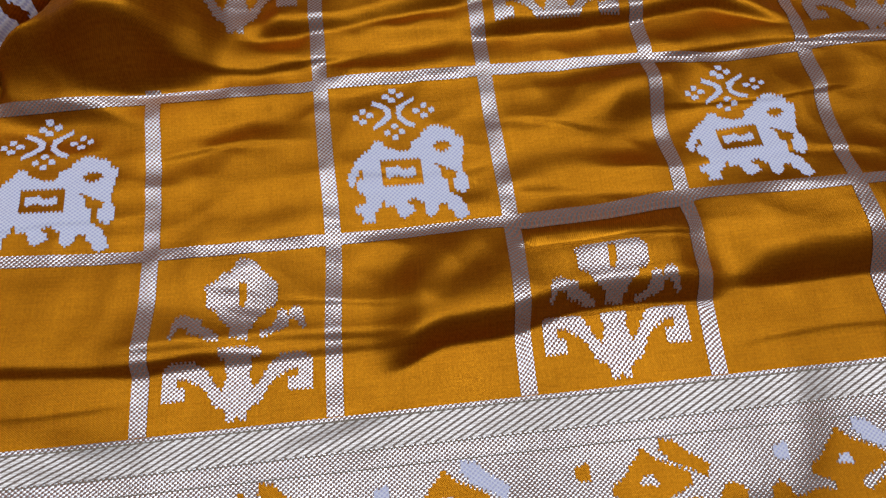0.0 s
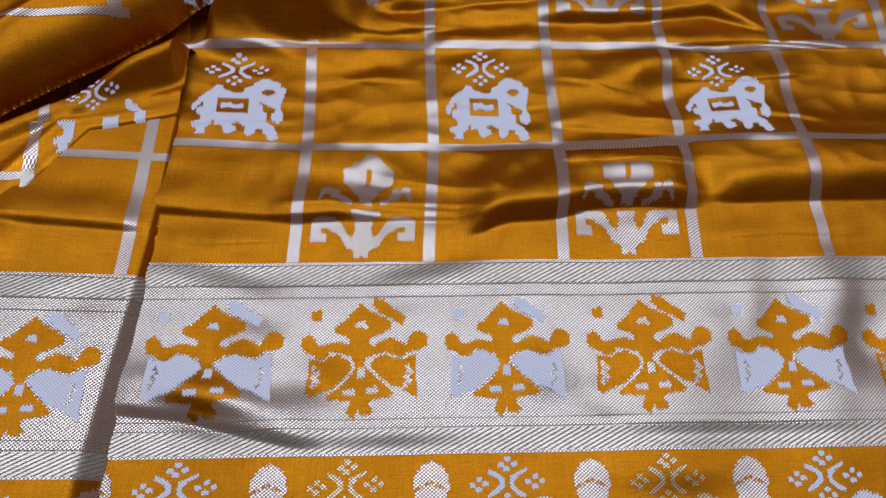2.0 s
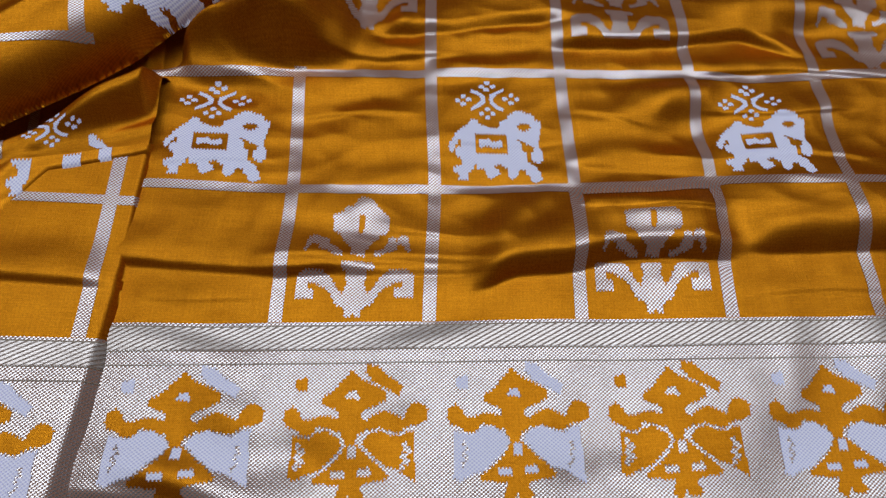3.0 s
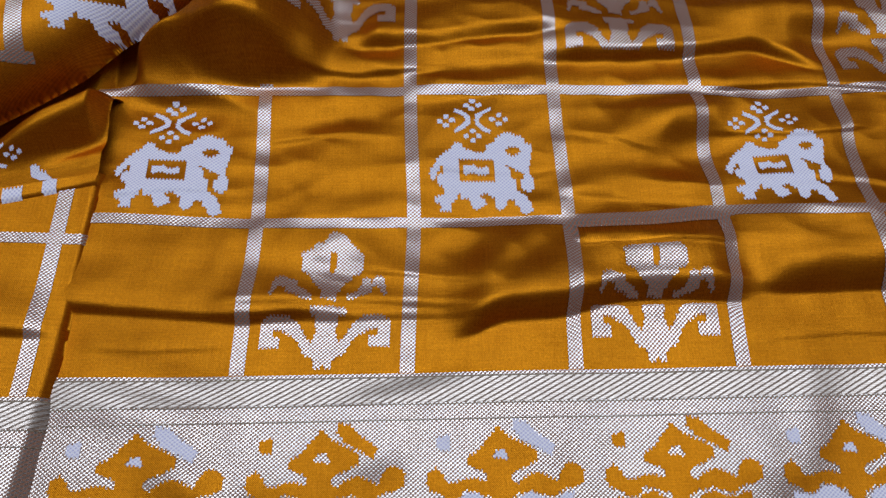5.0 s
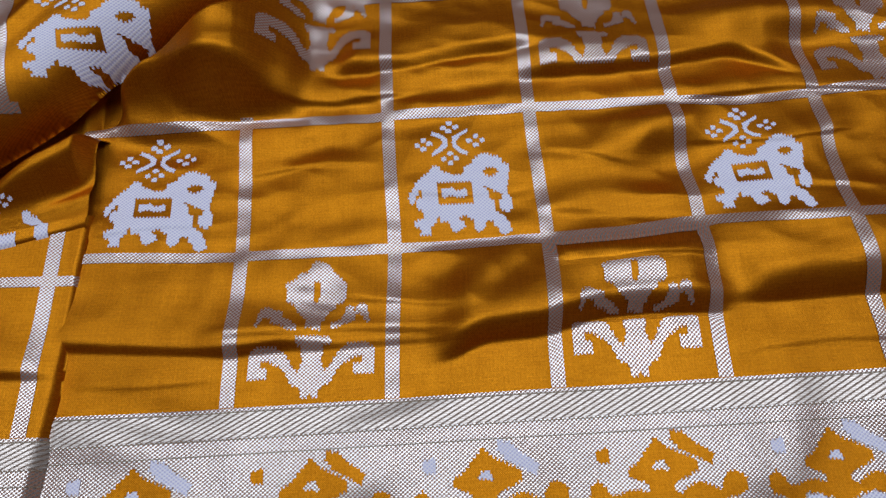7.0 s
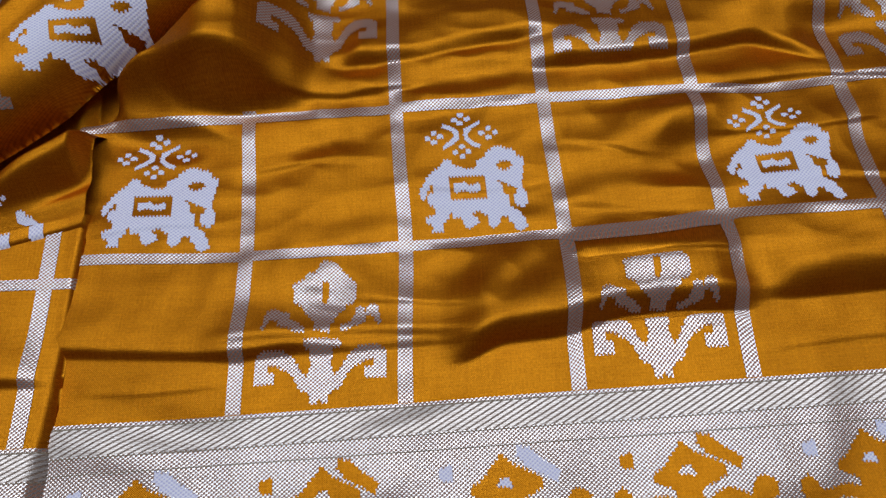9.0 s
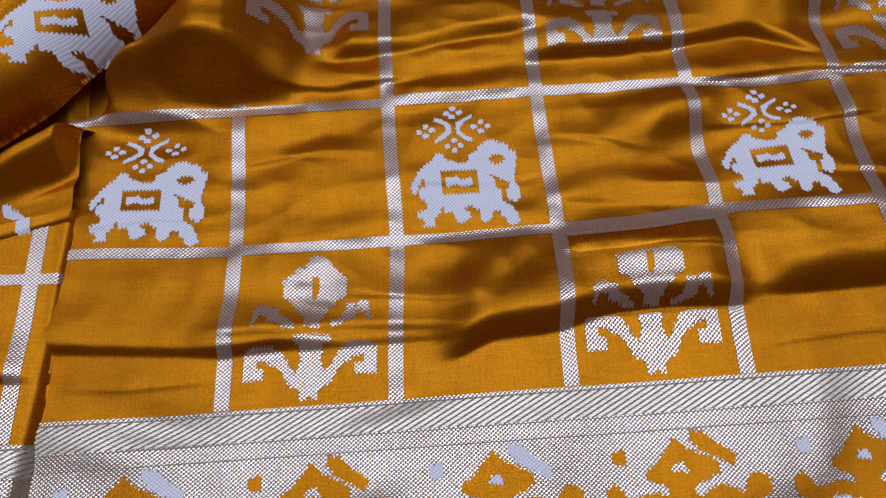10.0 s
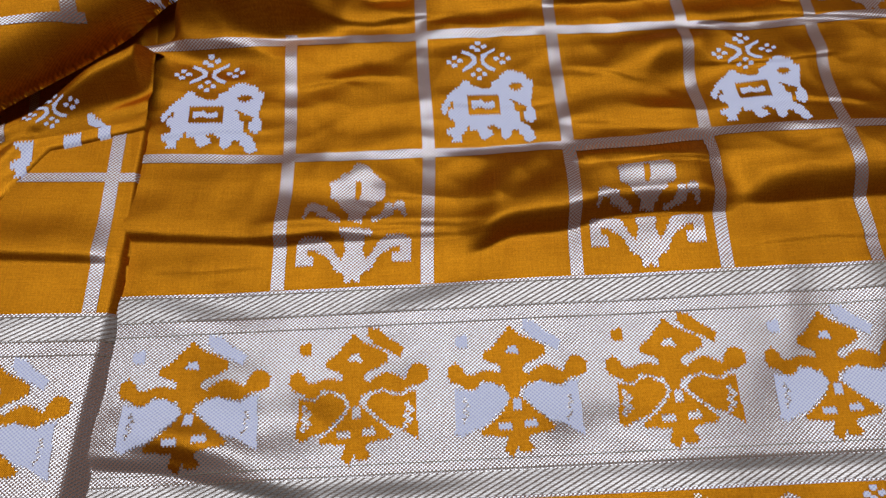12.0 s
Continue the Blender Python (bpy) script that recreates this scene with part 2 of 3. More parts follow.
def main_height(X, Y):
    z = 1.8 * ripple(X, Y, 95, 8) + (1.7 * ripple(X * 0.7, Y * 1.4, 66, 10, 8) + 0.55 * ripple(X, Y, 24, 10, 22)) * (0.2 + 0.8 * smooth(20, 75, Y))
    z = z * (1 - blob(X, Y, -148, 84, 46, 34, 0.7))
    bend = 14 * ripple(X, Y, 120, 6, 30)
    crumple = soft_abs(ripple((X + bend) * 0.8, (Y - bend) * 1.15, 58, 5, 12), 0.05) + 0.6 * soft_abs(ripple(X + bend, Y * 1.1 + bend, 34, 5, 33), 0.05)
    z = z - 1.7 * crumple * (1 - blob(X, Y, -148, 84, 46, 34, 0.7)) * (0.12 + 0.88 * smooth(25, 110, Y))
    z = z + fold(X, Y, [-200, -150, -109, -78], [63, 58, 54, 58], 3.2, 3.6, 30)
    z = z + fold(X, Y, [-118, -59, -6], [56, 55, 55], 2.2, 3.6, 7)
    z = z + fold(X, Y, [-115, -59, -8], [62, 62.5, 59], 2.6, 3.6, 14)
    z = z + fold(X, Y, [-8, 6, 35, 59, 85, 117], [46, 54, 55, 62, 63, 61], 11.5, 8.5, 24)
    z = z + fold(X, Y, [45, 78, 116], [90, 89.5, 88], 2.4, 1.8, 8, 6)
    z = z + fold(X, Y, [130, 165, 300], [65, 65, 68], 14.0, 13, 28, 22)
    z = z + fold(X, Y, [43, 79, 112], [116, 112, 110], 1.1, 2.6, 12, 10)
    z = z + fold(X, Y, [42, 79, 110, 149, 178], [192, 192, 193, 199, 184], 6.5, 4.8, 22)
    z = z + fold(X, Y, [-60, -21, 6, 43], [200, 202, 207, 209], 6.0, 5.5, 18)
    z = z + fold(X, Y, [-30, -10, 20, 40], [168, 170, 175, 176], 2.4, 7.0, 12)
    z = z + fold(X, Y, [-200, -164, -134, -100], [-50, -54, -62, -69], 4.2, 4.5, 18)
    z = z + blob(X, Y, 160, 138, 22, 30, 3.5, 10)
    z = z + blob(X, Y, -70, 136, 16, 18, 1.8, 40) + blob(X, Y, -88, 150, 22, 8, -1.6, 30)
    z = z + 2.2 * ripple(X + 0.4 * Y, Y, 17, 7, 4) * blob(X, Y, -66, 204, 38, 22, 1.0, 10)
    for xs, ys, h, near, far in (([93, 103, 114], [122, 120, 119], 1.1, 0.8, 5), ([-180, -150, -118], [118, 121, 119], 1.3, 1.3, 9), ([-22, 8, 36], [130, 127, 131], 1.0, 1.2, 9),
                                 ([122, 160, 200], [149, 145, 150], 1.8, 1.6, 10), ([126, 160, 205], [119, 122, 117], 1.2, 1.2, 8), ([-102, -72, -44], [146, 150, 147], 1.4, 1.4, 9),
                                 ([48, 66, 84], [150, 146, 140], 1.3, 1.5, 10), ([-100, -60, -20], [186, 183, 187], 2.2, 2.0, 10), ([120, 170, 230], [172, 176, 171], 2.0, 1.8, 10),
                                 ([125, 165, 215], [42, 45, 43], 0.8, 1.2, 9), ([-60, -30, 0], [78, 75, 70], 1.0, 1.4, 10), ([-180, -150, -120], [44, 42, 43], 0.8, 1.0, 8)):
        z = z + fold(X, Y, xs, ys, h, near, far, 12)
    for place in ((104, 149, 27, 15, 10, 12), (165, 98, 30, 14, 3.2, 0), (80, 120, 26, 9, 2.6, 0), (85, 82, 34, 9, 3.0, 0), (175, 212, 45, 14, 9.5, 0), (-150, 174, 40, 12, 7.5, -8),
                  (-70, 165, 30, 9, 2.6, 6), (-60, 108, 40, 8, 1.8, 0), (20, 108, 30, 7, 1.8, 0), (10, 195, 50, 10, 4, 5), (110, 175, 45, 7, 2.2, 0), (15, 85, 22, 9, 2.4, 35),
                  (-155, 25, 36, 17, 3.4, -4), (-160, -42, 30, 12, 2.2, -10), (-48, -12, 14, 14, 2.0, 30), (205, 5, 16, 24, 2.2, 20), (128, -22, 12, 18, 2.2, 30),
                  (120, -62, 70, 6, 1.2, 0), (-60, -66, 40, 6, 1.0, 0), (90, -90, 34, 12, 2.2, 0), (-152, 24, 34, 13, -3.8, -12), (-110, -25, 11, 26, 4.2, 60), (-150, -48, 30, 9, 3.6, -14), (197, -6, 14, 26, 5.0, 25), (38, -38, 10, 20, 3.2, 70), (-34, 26, 30, 9, -1.5, 10), (-76, 89, 34, 15, 3.4, 0)):
        z = z + 1.3 * slope(X, Y, *place)
    # pressed creases that run up through the border
    low = 1 - smooth(20, 70, Y)
    z = z + 0.03 * soft_abs(X - 49 - 0.05 * (Y + 20), 1.5) * low * np.exp(-((X - 49) / 45) ** 2)
    z = z - 0.025 * soft_abs(X + 106 + 0.05 * Y, 2.0) * low * np.exp(-((X + 106) / 40) ** 2)
    z = z + 0.025 * soft_abs(X + 30, 3.0) * low * np.exp(-((X + 30) / 30) ** 2)
    z = z + blob(X, Y, 140, 5, 10, 40, 1.3, -8) + blob(X, Y, 196, -20, 12, 50, -1.5, -10)
    # the far corner climbs into the gathered heap, with one lip turned up beside the hollow
    corner = 1 - smooth(-125, -62, X)
    far = Y + 0.05 * (X + 150)
    z = z + corner * np.interp(X, [-175, -150, -125, -105], [10, 20, 36, 46]) * smooth(178, 204, far)
    z = z + blob(X, Y, -160, 200, 14, 9, 7, 40) - 24 * smooth(-166, -182, X) * smooth(176, 190, Y)
    z = z - 70 * smooth(0, 9, line_side(X, Y, (-178, 189), (-112, 223))) * (1 - smooth(-110, -96, X))
    return np.maximum(z + 3.0, -9.0 + 0.3 * np.sin(X / 9))


LEFT_EDGE_X, LEFT_EDGE_Y = [-203, -197, -192, -188, -183.5, -174, -162], [-160, -69, -15, 28, 102, 199, 290]


def left_height(X, Y):
    d = np.interp(Y, LEFT_EDGE_Y, LEFT_EDGE_X) - X
    w = np.interp(Y, [-80, 60, 200], [9.0, 2.2, 1.6])
    h = np.interp(Y, [-80, 60, 200], [11.0, 4.0, 2.2])
    z = h * turned(d / w)
    z = z + (1.2 * ripple(X, Y, 70, 8, 20) + 0.4 * ripple(X, Y, 26, 8, 28)) * smooth(4, 30, d)
    z = z + fold(X, Y, [-300, -238, -196], [54, 50, 48], 3.5, 4.0, 14) + fold(X, Y, [-300, -262], [8, 30], 5, 10, 14)
    return z + 2.5 + 0.13 * np.maximum(-190 - X, 0)


def left_edge(X, Y):
    return np.interp(Y, LEFT_EDGE_Y, LEFT_EDGE_X) - X


TUCK = ((-292, 18), (-229, 110), (-180, 124))
RIDGE = ((-278, 104), (-174, 166))
HEAP = ((-300, 108), (-194, 180), (-175, 198), (-118, 232))


def line_side(X, Y, a, b):
    """Distance from the line a to b; positive on its far, left-hand side."""
    dx, dy = b[0] - a[0], b[1] - a[1]
    return ((Y - a[1]) * dx - (X - a[0]) * dy) / math.hypot(dx, dy)


def tuck_side(X, Y):
    return np.maximum(line_side(X, Y, TUCK[0], TUCK[1]), line_side(X, Y, TUCK[1], TUCK[2])) + 0.8 * np.sin(Y / 17)


def left_inside(X, Y):
    return np.minimum(left_edge(X, Y), 7 - tuck_side(X, Y))


def tuck_inside(X, Y):
    return np.minimum(tuck_side(X, Y), left_edge(X, Y) - 1)


def tuck_height(X, Y):
    """A layer that folds under along its near edge, is pleated once, climbs to a ridge and falls into the hollow before the heap."""
    d, r = tuck_side(X, Y), line_side(X, Y, *RIDGE)
    z = 4.5 + 2.6 * turned(d / 2.5) + 2.2 * np.exp(-((d - 15) / 4.0) ** 2) + 0.13 * np.maximum(-190 - X, 0)
    z = z + (4 + 15 * smooth(-240, -200, X) * smooth(1, 7, left_edge(X, Y))) * smooth(-8 - 7 * smooth(-235, -200, X), 0, r) - 30 * smooth(2, 15, r)
    z = z + 0.7 * ripple(X, Y, 40, 8, 12) - 10 * smooth(-195, -178, X) * smooth(168, 190, Y)
    return np.maximum(z, -8.5)


def heap_inside(X, Y):
    lines = [line_side(X, Y, a, b) for a, b in zip(HEAP[:-1], HEAP[1:])]
    return np.minimum(lines[0], np.maximum(lines[1], lines[2])) + 1.5 * np.sin(X / 19)


def heap_height(X, Y):
    """A thick roll: a rounded front that lifts clear of the hollow, and a nearly flat top."""
    d = np.maximum(heap_inside(X, Y), 0)
    k = np.clip(d / 30, 0, 1)
    z = 9 + 34 * np.sqrt(1 - (1 - k) ** 2 + 1e-4) + 1.6 * ripple(X, Y, 60, 6, 3) * smooth(4, 20, d)
    z = z + 3.0 * np.exp(-((d - 42 - 0.2 * (X + 200)) / 5.0) ** 2)
    return z - 8 * smooth(60, 120, d)


class Panel:
    """One layer of the cloth: weave coordinates to the floor plan, a height and an outline."""

    def __init__(self, plan, height, inside, limits):
        self.plan, self.height, self.inside, self.limits = plan, height, inside, limits

    def trim(self, X, Y):
        """Draws places a little outside the outline back onto it, for an even edge."""
        d = self.inside(X, Y)
        gx, gy = (self.inside(X + 0.3, Y) - self.inside(X - 0.3, Y)) / 0.6, (self.inside(X, Y + 0.3) - self.inside(X, Y - 0.3)) / 0.6
        pull = np.where(d < 0, d, 0) / np.maximum(gx * gx + gy * gy, 0.5)
        return X - pull * gx, Y - pull * gy

    def surface(self, U, V, off):
        X, Y = self.trim(*self.plan(U, V))
        Z = self.height(X, Y)
        gx, gy = (self.height(X + 0.4, Y) - self.height(X - 0.4, Y)) / 0.8, (self.height(X, Y + 0.4) - self.height(X, Y - 0.4)) / 0.8
        n = np.sqrt(1 + gx * gx + gy * gy)
        return X - off * gx / n, Y - off * gy / n, Z + off / n


def grid_mesh(name, panel, us, vs, keep, mat, off):
    """A sheet of cells on a panel; keep tells which cells are there."""
    U, V = np.meshgrid(us, vs)
    UC, VC = (U[1:, 1:] + U[:-1, :-1]) / 2, (V[1:, 1:] + V[:-1, :-1]) / 2
    XC, YC = panel.plan(UC, VC)
    x0, y0, x1, y1 = panel.limits
    mask = keep(UC, VC) & (panel.inside(XC, YC) > -1.0) & (XC > x0) & (XC < x1) & (YC > y0) & (YC < y1)
    if not mask.any():
        return None
    X, Y, Z = panel.surface(U, V, off)
    nv, nu = U.shape
    idx = np.arange(nv * nu).reshape(nv, nu)
    quads = np.stack([idx[:-1, :-1], idx[:-1, 1:], idx[1:, 1:], idx[1:, :-1]], -1)[mask]
    used, quads = np.unique(quads, return_inverse=True)
    quads = quads.reshape(-1, 4)
    co = np.stack([X, Y, Z], -1).reshape(-1, 3)[used] / 1000
    uv = np.stack([U, V], -1).reshape(-1, 2)[used]
    me = bpy.data.meshes.new(name)
    me.vertices.add(len(co))
    me.vertices.foreach_set("co", co.ravel())
    me.loops.add(quads.size)
    me.loops.foreach_set("vertex_index", quads.ravel().astype(np.int32))
    me.polygons.add(len(quads))
    me.polygons.foreach_set("loop_start", np.arange(0, quads.size, 4, dtype=np.int32))
    me.update(calc_edges=True)
    me.shade_smooth()
    layer = me.uv_layers.new(name="weave")
    layer.data.foreach_set("uv", uv[quads.ravel()].ravel())
    me.materials.append(mat)
    me.validate()
    return me


def part(name, me, parent, label=""):
    if me is None:
        return None
    ob = new(name, me)
    ob.parent = parent
    return tagged(ob, label)


# ---- weaving charts: outlines of the motifs in millimetres from the corner of their check ----
ELE_REAR = [(8.1, 25.8), (8.9, 22.3), (10.8, 21.9), (12, 25.4), (14.7, 29.3), (15.1, 25.1), (12.4, 24.6), (12, 19.7), (15.3, 17.8), (15.5, 14.6), (13.1, 13.9), (10.6, 13.1), (10.2, 10.1), (13.2, 9.3), (13, 6.3), (17.9, 5.7), (18.5, 10.2), (20, 10.6), (22.8, 15.4), (23.4, 11.8), (27.3, 12.4), (27.9, 8.7), (29.6, 6.5), (32.6, 7.2), (35.6, 9), (35.4, 11.5), (32.6, 12.4), (32.2, 13.9), (36.1, 14.6), (38.2, 36.5), (31.4, 36.6), (27.6, 38.1), (25.3, 39.9), (25, 42.1), (21.5, 42), (20.3, 39.4), (18.2, 37.5), (15.7, 36.1), (13, 33.2), (10.8, 29.2), (8.7, 26.8)]
ELE_FRONT = [(36.1, 14.6), (37.9, 12.8), (39.7, 12.1), (39.8, 8), (41, 5.9), (44, 6.6), (45.6, 8.9), (46.4, 11.4), (49.2, 10.6), (49.9, 8), (52.2, 7.2), (52.3, 4.2), (55.6, 3.3), (58.2, 5.6), (57.2, 9.3), (55.2, 13.1), (52.6, 15.4), (50.9, 17.2), (50.9, 21.9), (48.6, 23.1), (48.6, 27.4), (45.9, 30.3), (49.1, 28.4), (52.4, 26.4), (55.3, 26.1), (55.6, 24.5), (54.4, 22.5), (53.2, 20.6), (53.7, 16.9), (57.4, 14.9), (59.6, 17.3), (60.1, 21.4), (59.4, 23.6), (58.1, 25.3), (59.1, 31.6), (60.7, 37.4), (60.6, 40.6), (58, 42), (56.4, 45.4), (53, 46.3), (48.7, 47.9), (46.2, 47), (42.9, 44.6), (41.8, 42.6), (38.1, 40.8), (36.8, 37.1)]
ELE_EYE = [(46.7, 37.7), (48.8, 39.1), (52.3, 39.8), (55.1, 37.9), (53.4, 36), (50.8, 34.6), (48, 36)]
ELE_CLOTH = [(22.7, 32.2), (40.3, 32.2), (40.6, 21.4), (22.7, 21.1)]
ELE_BAR = [(25.3, 28.7), (30.7, 29.2), (32.5, 27.5), (37.9, 28.5), (37.6, 24.8), (32.2, 24.3), (30.4, 25.6), (25.4, 24.5)]
STAR_DOTS = [(32, 66.1), (35.3, 63.7), (28.7, 63.3), (31.5, 61.3), (45.5, 57.6), (41.7, 55.2), (48.5, 55.4), (45, 52.7), (18.2, 56.5), (14.7, 53.6), (21, 54.3), (17.8, 51.3), (31.4, 48.6), (28, 45.6), (34.4, 45.8), (31.2, 43.1)]
STAR_L = [(22.5, 61.1), (25.9, 60.2), (28.3, 58.8), (30.4, 56.4), (30.3, 52.5), (28.1, 50.5), (25.5, 48.6), (22.4, 47.3), (21.6, 49), (24.7, 50.9), (27.4, 53.4), (28, 55), (26.7, 57.1), (22.3, 58.9)]
STAR_R = [(41.4, 61.7), (41.2, 59.8), (37.2, 57.9), (35.3, 55.3), (35.1, 53.1), (37.6, 50.9), (40.9, 49.2), (40.2, 47.1), (35.9, 49.2), (33.2, 51.7), (32.7, 55), (33.5, 58.3), (36.4, 59.7)]
LOTUS_HEAD = [(25.2, 56.8), (30.3, 58.7), (31.7, 61.9), (36.3, 62.4), (37.7, 66.1), (40.3, 67.5), (44.2, 66.6), (47.2, 64.1), (49.4, 61.2), (52.7, 58.2), (55.8, 55), (56.3, 49.7), (54.5, 45.7), (50.9, 45.6), (50.4, 43.3), (47.6, 41.7), (46.2, 39.1), (44.3, 37), (44.2, 33.3), (36.2, 35.1), (36.2, 38.3), (33.6, 40.9), (30.9, 43.5), (30.1, 46.6), (25.6, 47.8)]
LOTUS_HOLE = [(39.4, 57), (42.6, 56.7), (41.9, 47), (39.1, 47.3)]
LOTUS_WING_L = [(12.5, 35.8), (12.9, 40.3), (13.8, 43.9), (17, 45.4), (19.7, 44.2), (21.9, 43.1), (24.2, 43.8), (25, 40), (28.2, 38.7), (32.6, 35.5), (32.1, 33.7), (28.5, 33.6), (24.5, 36.3), (20.5, 36.8), (19.2, 39.7), (16.1, 40), (14.7, 37.8), (13.8, 35.2)]
LOTUS_WING_R = [(49, 36.5), (51.9, 36.6), (55.2, 38.6), (55.8, 42.7), (57.2, 44.5), (59.5, 43.8), (60.3, 41.8), (62.3, 44.9), (65, 45.5), (66.7, 43.5), (67.9, 38.7), (68.6, 34.9), (66.4, 36.5), (63.4, 40.5), (61.6, 39.8), (60.5, 36.7), (57.3, 35.6), (53.7, 34.6), (49.1, 33.3)]
LOTUS_BAR = [(32.5, 30.9), (49.5, 30), (49.8, 26.4), (32.9, 26.8)]
LOTUS_STEM = [(32, 27), (43, 27), (42, 20), (43.5, 14), (43.5, 8), (41.5, 6), (41.5, 2.5), (38.5, 2.5), (37.5, 5.5), (36.5, 2.5), (33.5, 2.5), (33.5, 6), (31.5, 8), (31.5, 14), (33, 20)]
LOTUS_HORN_L = [(8.5, 12), (8.5, 24), (11.5, 26.5), (20, 27), (25, 23.5), (29, 17), (33, 12), (33, 7.5), (28.5, 9), (26, 14), (22, 18), (18, 20), (14, 20), (13.5, 17), (17.5, 17), (17.5, 12)]
LOTUS_HORN_R = [(75 - x, y) for x, y in LOTUS_HORN_L]
BIRD_HEAD = [(39.3, -23.8), (43.4, -27.9), (48.2, -30.4), (55.1, -34.2), (55.3, -38.6), (50.6, -41.2), (45, -43.1), (44.2, -46.4), (48.4, -48.8), (46.4, -52.5), (43, -54.5), (41.1, -57.6), (37.3, -58), (35.4, -54.1), (33, -49.6), (34.3, -45.9), (33.4, -43.1), (27.6, -40.6), (25.5, -38.8), (25.6, -36.6), (30.8, -34.1), (33.8, -29.7)]
BIRD_ARM_L = [(9.2, -43.2), (12.7, -40.9), (15.8, -43.3), (17.3, -47.2), (21.1, -46.9), (25.6, -45.4), (32.2, -45.8), (34.7, -48.1), (33.8, -53.5), (29.6, -51.1), (24.7, -50.3), (21.2, -54.5), (18, -54.3), (15.4, -52), (10.5, -50.1), (8.5, -46.8)]
BIRD_ARM_R = [(45.6, -48.6), (50.9, -44.5), (55.4, -43.1), (59.7, -44.9), (63.8, -47.3), (64.7, -43.5), (67.9, -39.8), (71.7, -40), (75.2, -43), (74.2, -47.9), (70.1, -49.8), (65.7, -50.7), (61.6, -53.8), (56.8, -52.4), (52.5, -51.1), (48, -52.6)]
BIRD_TAIL = [(37.8, -58), (41.6, -57.6), (45.7, -61.6), (50.7, -66.1), (55.2, -70), (58.1, -73.3), (54.8, -74.7), (48.8, -75.5), (45, -76.8), (45.8, -80), (47.7, -81.6), (45.4, -84.1), (41.2, -83.9), (39.8, -81.2), (38.6, -83.2), (37.8, -86.3), (34.8, -83.6), (33.4, -82), (35.2, -78.9), (35.9, -76.4), (31.1, -76.2), (23.7, -75.3), (23.8, -73.2), (27.8, -70.2), (32.3, -66.8), (35.9, -62.2)]
BIRD_EYE = [(36.6, -37.1), (37.9, -34.4), (40.8, -33.4), (42.8, -35.2), (43.2, -38)]
BIRD_NECK = [(38.8, -59.1), (42.6, -58.8), (42.7, -64.6), (38.4, -64.4)]
BIRD_BAR_L = [(31.5, -70.4), (37.5, -69.7), (37.7, -73.3), (31.3, -73.6)]
BIRD_BAR_R = [(43.4, -69.4), (49.4, -68.7), (49.6, -72.4), (43.7, -72.6)]
BIRD_WING_L = [(12, -53.5), (16.9, -54.3), (20.6, -55), (24.7, -51.4), (29.6, -51.1), (34.8, -54.6), (37.3, -57.4), (35.3, -62.1), (30.7, -66.2), (25.6, -71.2), (19.6, -73), (14.6, -75.9), (11.5, -74.2)]
BIRD_WING_R = [(43.3, -57.7), (46.3, -53.5), (52, -51.1), (56.7, -53.5), (62.6, -54.4), (65.5, -52.3), (70, -51.5), (69.8, -58.5), (70.3, -69.2), (71.1, -77.1), (66, -74.2), (61, -70.8), (55.8, -69.5), (49.8, -64.4)]
BIRD_PLUME = [(46.2, -21.3), (51.1, -22.1), (56.8, -27.5), (63.4, -32.1), (61.5, -36.7), (54.9, -33), (49.7, -30), (45.3, -25.2)]
BIRD_SPOT = [(13.3, -28.1), (18.4, -27.2), (18.6, -33.4), (13.6, -33.8)]
BIRD_MARK_L = [(17.1, -59.1), (17.9, -63.9), (16.6, -68.1)]
BIRD_MARK_R = [(65.6, -59.4), (66, -64.2), (64.4, -68.9)]


def within(poly, U, V):
    p = np.array(poly)
    inside = np.zeros(U.shape, bool)
    for (x0, y0), (x1, y1) in zip(p, np.roll(p, -1, 0)):
        if y0 != y1:
            inside ^= ((y0 > V) != (y1 > V)) & (U < (x1 - x0) * (V - y0) / (y1 - y0) + x0)
    return inside


def woven(name, panel, origin, add, cut, mat, parent, off=0.35, cell=0.8, size=1.0, tooth=0.4, label=""):
    """A motif woven in small square steps, with the toothed edge that the floats leave."""
    pts = np.concatenate([np.array(p) for p in add])
    lo, hi = pts.min(0) - 1, pts.max(0) + 1

    def keep(U, V):
        u, v = (U - origin[0]) / size, (V - origin[1]) / size
        v = v + tooth * np.where(np.floor(u / cell) % 2 == 0, 1, -1)
        got = np.zeros(U.shape, bool)
        for p in add:
            got |= within(p, u, v)
        for p in cut:
            got &= ~within(p, u, v)
        return got

    us = origin[0] + size * np.arange(lo[0], hi[0] + cell, cell)
    vs = origin[1] + size * np.arange(lo[1], hi[1] + cell, cell)
    return part(name, grid_mesh(name, panel, us, vs, keep, mat, off), parent, label)


def strip(name, panel, u0, u1, v0, v1, mat, parent, off, step=1.0, label="", keep=None):
    us = np.linspace(u0, u1, max(2, int(round((u1 - u0) / step)) + 1))
    vs = np.linspace(v0, v1, max(2, int(round((v1 - v0) / step)) + 1))
    return part(name, grid_mesh(name, panel, us, vs, keep or (lambda U, V: np.ones(U.shape, bool)), mat, off), parent, label)


def dots(poly):
    return [[(x - 1.4, y - 0.9), (x - 0.6, y - 1.5), (x + 1.5, y - 0.9), (x + 1.5, y + 0.7), (x + 0.5, y + 1.4), (x - 1.4, y + 0.8)] for x, y in poly]


